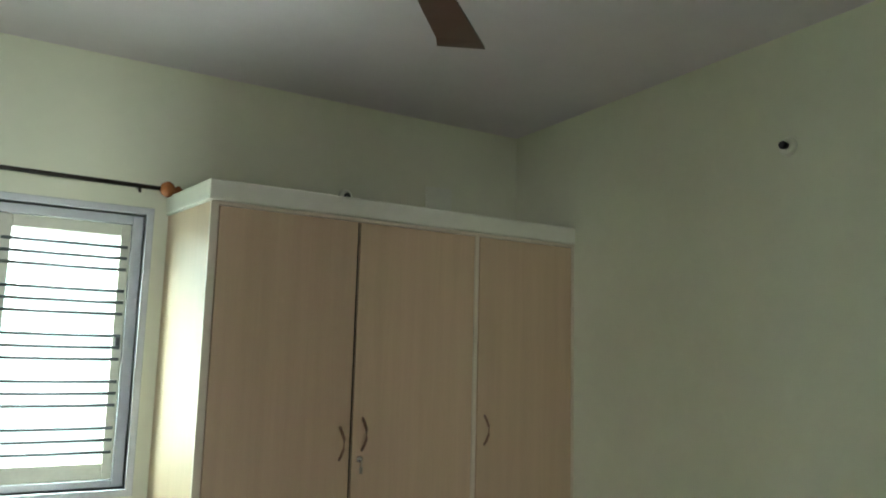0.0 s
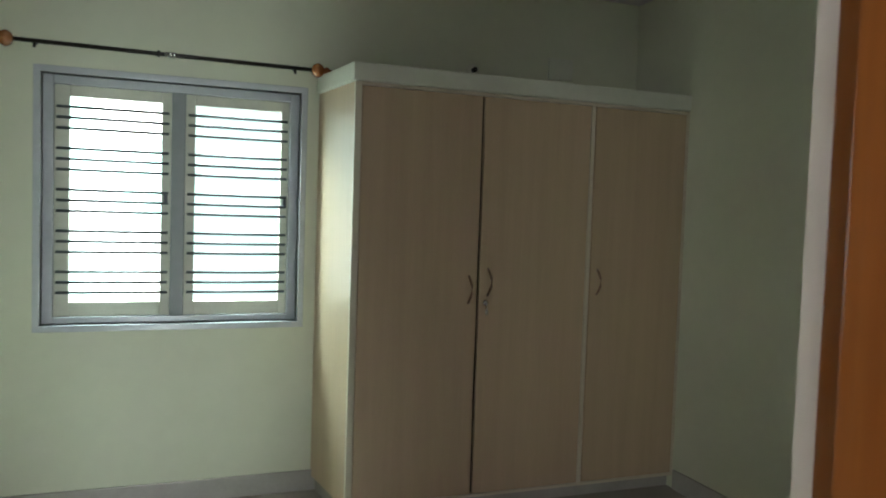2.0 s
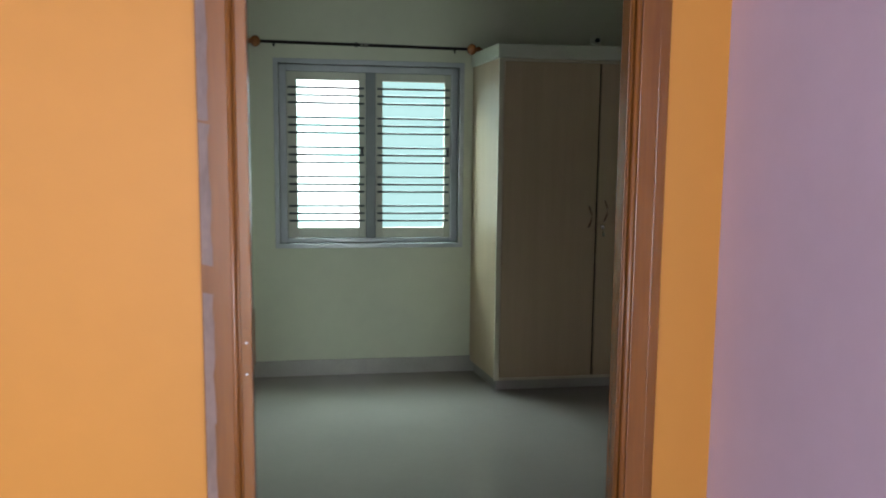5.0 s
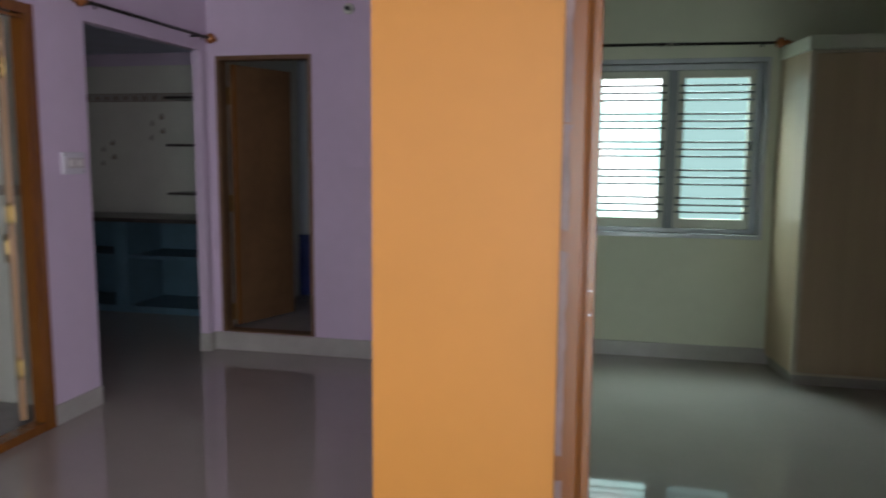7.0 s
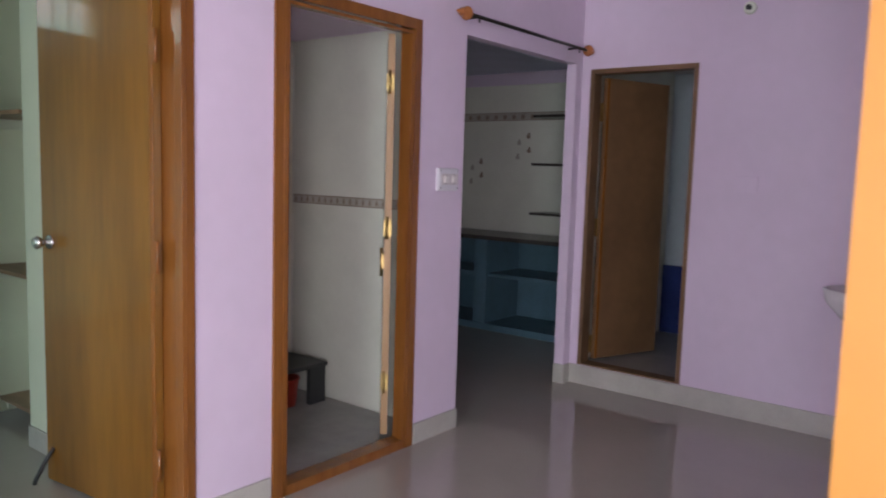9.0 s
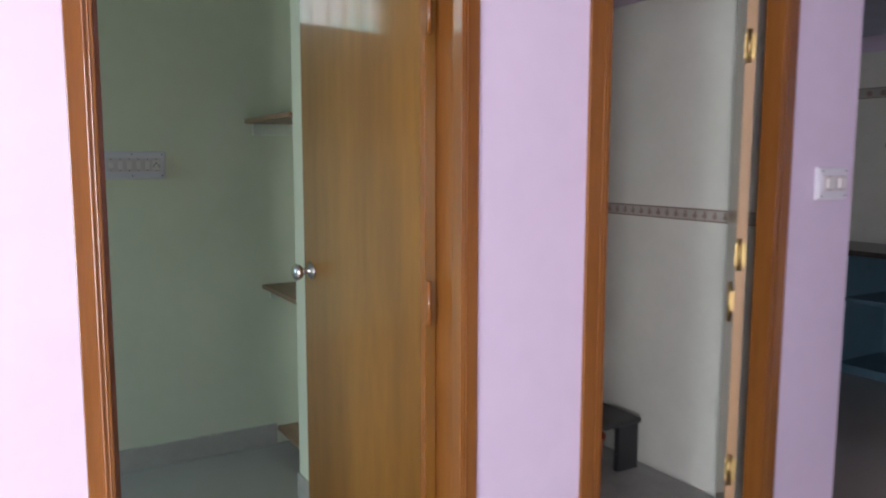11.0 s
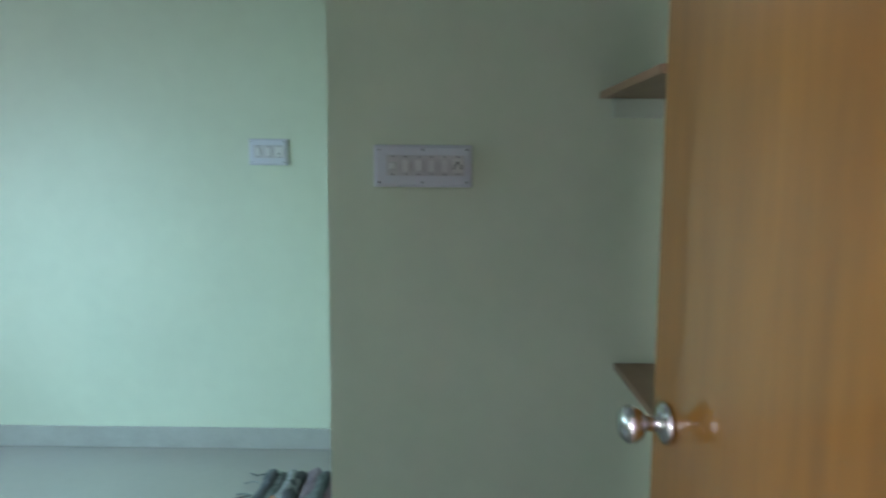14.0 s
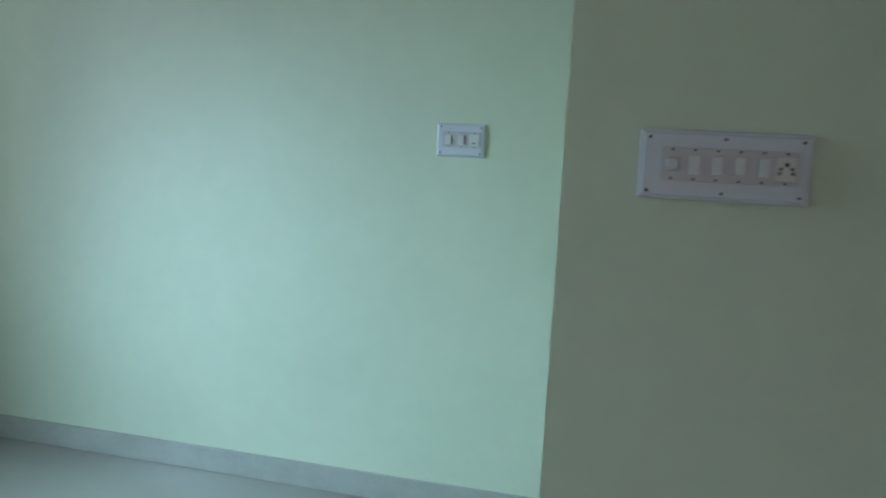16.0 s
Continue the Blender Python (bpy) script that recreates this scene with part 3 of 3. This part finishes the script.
# ---- bedroom fixtures ----
fan = thing("ceiling_fan", (0.965, 1.70, H1), "brown three-blade ceiling fan at rest", "ceiling fan")
part("canopy", lathe([(0.02, H1 - 0.07), (0.06, H1 - 0.03), (0.065, H1)], "z", 24, (0.965, 1.70, 0)), FANBROWN, fan)
part("down_rod", tube([(0.965, 1.70, 2.52), (0.965, 1.70, H1 - 0.05)], 0.012, 12), FANBROWN, fan)
part("motor", lathe([(0.03, 2.40), (0.09, 2.41), (0.115, 2.44), (0.115, 2.475), (0.09, 2.505), (0.03, 2.525)], "z", 32, (0.965, 1.70, 0)), FANBROWN, fan)
for k in range(3):
    a = radians(45 + 120 * k)
    bm = bmesh.new()
    rows = []
    for r, wd_, dz in ((0.115, 0.045, 0), (0.19, 0.058, 0), (0.35, 0.066, 0.0), (0.5, 0.073, 0.0), (0.565, 0.075, 0.0)):
        rows.append([bm.verts.new((r, s * wd_ + (0.012 if r > 0.5 and s > 0 else 0), 2.45 + s * 0.012 + t * 0.003)) for s, t in ((-1, -1), (1, -1), (1, 1), (-1, 1))])
    for p, q in zip(rows, rows[1:]):
        for i in range(4):
            bm.faces.new((p[i], p[(i + 1) % 4], q[(i + 1) % 4], q[i]))
    bm.faces.new(rows[0][::-1])
    bm.faces.new(rows[-1])
    bmesh.ops.recalc_face_normals(bm, faces=bm.faces)
    bmesh.ops.rotate(bm, verts=bm.verts, cent=(0, 0, 0), matrix=Matrix.Rotation(a, 3, "Z"))
    bmesh.ops.translate(bm, verts=bm.verts, vec=(0.965, 1.70, 0))
    part("blade", bm, FANBROWN, fan)


def lamp_holder(at, axis, s, label):
    """A batten bulb holder with a dark socket on a round rose."""
    h = thing("bulb_holder", at, label, "bulb holder", "empty bulb holders")
    part("rose", lathe([(0.036, 0), (0.036, 0.008 * s), (0.028, 0.016 * s)], axis, 24, at), WARDTOP, h)
    part("socket", lathe([(0.013, 0.016 * s), (0.015, 0.040 * s), (0.011, 0.046 * s)], axis, 20, at), BLACKPL, h)


lamp_holder((2.62, 1.80, 2.255), "x", -1, "empty bulb holder with a pale rose on a pale green wall")
lamp_holder((1.573, 3.51, 2.215), "y", -1, "empty bulb holder above the wardrobe")
lamp_holder((-2.018, YF, 2.342), "y", -1, "empty bulb holder on a lilac wall")
jb = thing("junction_plate", (2.108, 3.51, 2.27), "blank pale cover plate above the wardrobe", "cover plate")
part("plate", boxes((2.03, 3.498, 2.21, 2.185, 3.51, 2.33), bevel=0.004), WARDTOP, jb)


# ---- switchboards ----
def switchboard(name, root_at, face, width, height, mods, label, blank=False):
    """A raised plastic plate; u runs along the wall, face gives (axis, wall value, sign)."""
    axis, base, s = face
    u0, z0 = root_at
    loc = (base, u0 + width / 2, z0) if axis == "x" else (u0 + width / 2, base, z0)
    root = thing(name, loc, label, "switchboard")

    def put(nm, rows, material, parent=root, bevel=0.002, lab=""):
        bm = boxes(*rows, bevel=bevel)
        for v in bm.verts:
            u, d, z = v.co
            v.co = (base + s * d, u, z) if axis == "x" else (u, base + s * d, z)
        bmesh.ops.recalc_face_normals(bm, faces=bm.faces)
        return part(nm, bm, material, parent, lab)

    put("back_box", [(u0, 0, z0, u0 + width, 0.012, z0 + height)], WHITEPL, bevel=0.004)
    put("plate", [(u0 + 0.006, 0.012, z0 + 0.006, u0 + width - 0.006, 0.018, z0 + height - 0.006)], WHITEPL, bevel=0.003)
    if blank:
        return root
    m0, m1, zm0, zm1 = u0 + width * 0.13, u0 + width * 0.92, z0 + height * 0.27, z0 + height * 0.75
    put("module_frame", [(m0, 0.018, zm0, m1, 0.021, zm1)], MODULE, bevel=0.001)
    n = len(mods)
    step = (m1 - m0) / n
    for i, kind in enumerate(mods):
        c = m0 + step * (i + 0.5)
        zc = (zm0 + zm1) / 2
        for zz in (zm0 + 0.004, zm1 - 0.004):
            put("screw", [(c - 0.002, 0.021, zz - 0.002, c + 0.002, 0.0225, zz + 0.002)], BLACKPL, bevel=0)
        if kind == "s":
            put("rocker", [(c - step * 0.25, 0.021, zc - height * 0.14, c + step * 0.25, 0.030, zc + height * 0.14)], WHITEPL2, lab="ivory rocker switch")
        elif kind == "r":
            put("regulator", [(c - step * 0.3, 0.021, zc - step * 0.3, c + step * 0.3, 0.030, zc + step * 0.3)], WHITEPL2, bevel=0.006, lab="fan regulator knob")
        elif kind == "o":
            put("socket", [(c - step * 0.45, 0.021, zc - height * 0.17, c + step * 0.45, 0.024, zc + height * 0.17)], WHITEPL2)
            for du, dz, r in ((0, 0.2, 0.0034), (-0.24, 0.0, 0.0026), (0.24, 0.0, 0.0026), (-0.28, -0.2, 0.0026), (0.28, -0.2, 0.0026)):
                put("socket_hole", [(c + du * step - r, 0.0238, zc + dz * step - r, c + du * step + r, 0.0245, zc + dz * step + r)], BLACKPL, bevel=0.0003)
        elif kind == "b":
            put("bell_switch", [(c - step * 0.45, 0.021, zc - height * 0.17, c + step * 0.40, 0.026, zc + height * 0.19)], WHITEPL2)
            put("indicator", [(c - 0.006, 0.026, zc - height * 0.10, c + 0.006, 0.0268, zc - height * 0.07)], BLACKPL, bevel=0)
    for uu in (u0 + 0.016, u0 + width / 2, u0 + width - 0.016):
        for zz in (z0 + 0.014, z0 + height - 0.014):
            if n < 4 and abs(uu - u0 - width / 2) < 0.01:
                continue
            put("screw", [(uu - 0.0025, 0.018, zz - 0.0025, uu + 0.0025, 0.0195, zz + 0.0025)], BLACKPL, bevel=0)
    return root


switchboard("switchboard", (-0.575, 1.335), ("x", XA, 1), 0.285, 0.122, "rsssso", "wide white switchboard with four rockers, regulator and socket")
switchboard("switchboard", (-1.303, 1.385), ("x", XB, 1), 0.184, 0.123, "ssb", "small white switchboard with two rockers and a bell switch")
switchboard("switchboard", (1.50, 1.285), ("x", XL, 1), 0.17, 0.115, "ss", "small white switchboard on the lilac pier")
cover = thing("cover_plate", (-1.975, YF, 1.30), "blank lilac-painted cover plate on the far wall", "cover plate")
part("plate", boxes((-2.04, YF - 0.008, 1.31, -1.91, YF, 1.405), bevel=0.003), LILAC, cover)

# ---- second bedroom ----
def shelf(z, front, label):
    s = thing("wall_shelf", (-4.73, 0.3, z), label, "shelf", "niche shelves")
    part("board", boxes((XA + 0.002, front, z - 0.02, -4.39, 0.40, z), bevel=0.002), SHELFWOOD, s)
    part("cleat", boxes((XA, front + 0.035, z - 0.075, XA + 0.02, 0.39, z - 0.0205), bevel=0.002), WARDTOP, s, "pale painted support cleat")


shelf(1.612, 0.075, "brown board shelf on a pale cleat, high in the niche")
shelf(0.815, 0.14, "brown board shelf on a pale cleat in the niche")
shelf(0.09, 0.20, "brown bottom board of the niche")
rag = thing("rag_mat", (-5.93, -0.99, 0), "crumpled striped rag mat lying on the tile floor", "mat")
random.seed(11)
for k in range(7):
    y0 = -1.15 + k * 0.048
    m = MATCLOTH[(1, 0, 2, 1, 3, 0, 3)[k]]
    bm = bmesh.new()
    cols = []
    lean, tall, sway = random.uniform(-0.02, 0.02), random.uniform(0.035, 0.07), random.uniform(-0.04, 0.04)
    for i in range(13):
        f = i / 12
        x = -6.08 + 0.34 * f + random.uniform(-0.010, 0.010) + 0.03 * math.sin(3 * k)
        hgt = 0.010 + tall * math.sin(math.pi * f) ** 0.5 * random.uniform(0.75, 1.1)
        yy = y0 + sway * math.sin(math.pi * f) + random.uniform(-0.006, 0.006)
        cols.append([bm.verts.new((x, yy - 0.042, 0.002)), bm.verts.new((x + 0.006, yy - 0.030, hgt * 0.55)), bm.verts.new((x, yy - 0.008 + lean, hgt * 0.95)), bm.verts.new((x, yy + 0.012 + lean, hgt)), bm.verts.new((x, yy + 0.030, hgt * 0.5)), bm.verts.new((x, yy + 0.040, 0.002))])
    for p, q in zip(cols, cols[1:]):
        for i in range(6):
            bm.faces.new((p[i], p[(i + 1) % 6], q[(i + 1) % 6], q[i])).smooth = True
    bm.faces.new(cols[0][::-1])
    bm.faces.new(cols[-1])
    bmesh.ops.recalc_face_normals(bm, faces=bm.faces)
    part("strip", bm, m, rag)
part("patch", boxes((-5.80, -1.09, 0.012, -5.745, -1.06, 0.030), bevel=0.006), MATCLOTH[4], rag, "small orange patch")
for k in range(10):
    u = random.uniform(-6.06, -5.78)
    e = -1.18 if k % 2 else -0.84
    s = -1 if k % 2 else 1
    part("tassel", tube([(u, e, 0.012), (u + random.uniform(-0.02, 0.02), e + s * 0.03, 0.010), (u + random.uniform(-0.03, 0.03), e + s * 0.065, 0.004)], 0.003, 6), MATCLOTH[k % 3], rag)

# ---- kitchen ----
kc = thing("kitchen_counter", (-4.3, 4.2, 0), "open masonry kitchen counter painted dark blue under a granite slab", "counter")
part("worktop", boxes((-5.50, 3.89, 0.80, -3.122, 4.468, 0.835), bevel=0.004), GRANITE, kc, "dark granite slab")
for xa, xb in ((-5.50, -5.40), (-4.55, -4.42), (-3.24, -3.122)):
    part("support", boxes((xa, 3.93, 0.06, xb, 4.468, 0.80), bevel=0.003), BLUE, kc)
part("base_slab", boxes((-5.50, 3.92, 0.0, -3.122, 4.468, 0.06), bevel=0.003), BLUE, kc)
part("middle_shelf", boxes((-5.40, 3.96, 0.475, -4.55, 4.465, 0.505), (-4.42, 3.96, 0.475, -3.24, 4.465, 0.505), bevel=0.003), BLUE, kc)
part("back_panel", boxes((-5.40, 4.455, 0.06, -3.24, 4.466, 0.80)), BLUE, kc)
for zz in (1.89, 1.475, 1.045):
    ks = thing("stone_shelf", (-3.7, 4.33, zz), "thin dark stone shelf on the tiled kitchen wall", "shelf", "kitchen shelves")
    part("slab", boxes((-4.17, 4.20, zz - 0.022, -3.122, 4.468, zz), bevel=0.002), GRANITE, ks)


def border(name, axis, at, u0, u1, z0, z1, step, label):
    """A row of printed border tiles between two thin lines."""
    loc = ((u0 + u1) / 2, at, z0)
    root = thing(name, loc, label, "tile border", kind="structure")
    part("band", boxes((u0, at - 0.003, z0, u1, at - 0.0005, z1)), BORDER, root)
    for zz in (z0, z1 - 0.006):
        part("line", boxes((u0, at - 0.0045, zz, u1, at - 0.0031, zz + 0.006)), TILELINE, root)
    n = int((u1 - u0) / step)
    for i in range(n):
        c = u0 + step * (i + 0.5)
        zc = (z0 + z1) / 2
        bm = lathe([(step * 0.22, 0), (step * 0.22, -0.0015)], "y", 8, (c, at - 0.003, zc - 0.004))
        box(bm, c - step * 0.08, at - 0.0045, zc + 0.004, c + step * 0.10, at - 0.003, zc + 0.016)
        part("motif", bm, TILELINE, root)


border("bath_tile_border", "y", 1.60, -4.25, -3.13, 1.167, 1.22, 0.052, "printed brown tile border on the bathroom wall")
border("kitchen_tile_border", "y", 4.47, -5.49, -3.13, 1.865, 1.94, 0.10, "printed brown tile border on the kitchen wall")
random.seed(3)
for cx, cz in ((-4.426, 1.62), (-4.95, 1.38)):
    for dx, dz in ((0.05, 0.10), (-0.05, 0.04), (0.06, -0.03), (-0.06, -0.09)):
        mt = thing("tile_motif", (cx + dx, 4.469, cz + dz), "small brown fruit print on a cream kitchen tile", "tile print", "kitchen tile prints", kind="structure")
        bm = lathe([(0.022, 0), (0.022, -0.002)], "y", 10, (cx + dx, 4.4695, cz + dz))
        box(bm, cx + dx - 0.006, 4.4672, cz + dz + 0.018, cx + dx + 0.014, 4.4694, cz + dz + 0.034)
        part("print", bm, BORDER if dx < 0 else TILELINE, mt)

# ---- bathroom things ----
st = thing("plastic_stool", (-3.92, 1.36, 0.012), "low black plastic bathroom stool", "stool")
part("seat", boxes((-4.20, 1.24, 0.225, -3.86, 1.54, 0.252), bevel=0.010), BLACKPL, st)
for lx in (-4.19, -3.90):
    part("side_panel", boxes((lx, 1.41, 0.012, lx + 0.03, 1.53, 0.228), bevel=0.004), BLACKPL, st)
bk = thing("bucket", (-3.99, 1.31, 0.012), "small red plastic tub under the stool", "bucket")
part("tub", lathe([(0.075, 0.012), (0.092, 0.16), (0.098, 0.165), (0.098, 0.175), (0.088, 0.175), (0.07, 0.03)], "z", 26, (-3.99, 1.31, 0)), REDPL, bk)
tb = thing("bucket", (-2.6, 4.2, 0.13), "red plastic bucket in the toilet", "bucket")
part("tub", lathe([(0.09, 0.13), (0.11, 0.30), (0.118, 0.31), (0.105, 0.31), (0.085, 0.15)], "z", 24, (-2.62, 4.22, 0)), REDPL, tb)

# ---- hall basin ----
bs = thing("wash_basin", (-1.22, 2.76, 0), "white ceramic pedestal wash basin", "wash basin")
bm = bmesh.new()
rings = []
for sx, sy, zz, cy in ((0.10, 0.09, 0.66, 2.83), (0.19, 0.15, 0.70, 2.80), (0.255, 0.20, 0.78, 2.775), (0.27, 0.215, 0.85, 2.765), (0.255, 0.20, 0.855, 2.765), (0.20, 0.14, 0.76, 2.75), (0.05, 0.04, 0.72, 2.75)):
    rings.append([bm.verts.new((-1.22 + sx * math.cos(2 * math.pi * i / 32), min(cy + sy * math.sin(2 * math.pi * i / 32), 2.978), zz)) for i in range(32)])
for p, q in zip(rings, rings[1:]):
    for i in range(32):
        bm.faces.new((p[i], p[(i + 1) % 32], q[(i + 1) % 32], q[i])).smooth = True
bm.faces.new(rings[0][::-1])
bm.faces.new(rings[-1])
bmesh.ops.recalc_face_normals(bm, faces=bm.faces)
part("bowl", bm, CERAMIC, bs)
part("pedestal", lathe([(0.11, 0.0), (0.10, 0.02), (0.075, 0.15), (0.07, 0.45), (0.09, 0.64), (0.10, 0.67)], "z", 28, (-1.22, 2.83, 0)), CERAMIC, bs)
part("tap", tube([(-1.22, 2.93, 0.85), (-1.22, 2.93, 0.93), (-1.22, 2.90, 0.965), (-1.22, 2.85, 0.96), (-1.22, 2.83, 0.93)], 0.011, 12), STEEL, bs, "chrome tap")

pk = thing("packet", (-3.42, 4.28, 1.89), "small yellow packet lying on the top stone shelf", "packet")
part("pouch", boxes((-3.50, 4.22, 1.89, -3.34, 4.34, 1.93), bevel=0.012), mat("yellow_wrapper", (0.55, 0.42, 0.08), 0.4, vary=0.15, scale=12), pk)
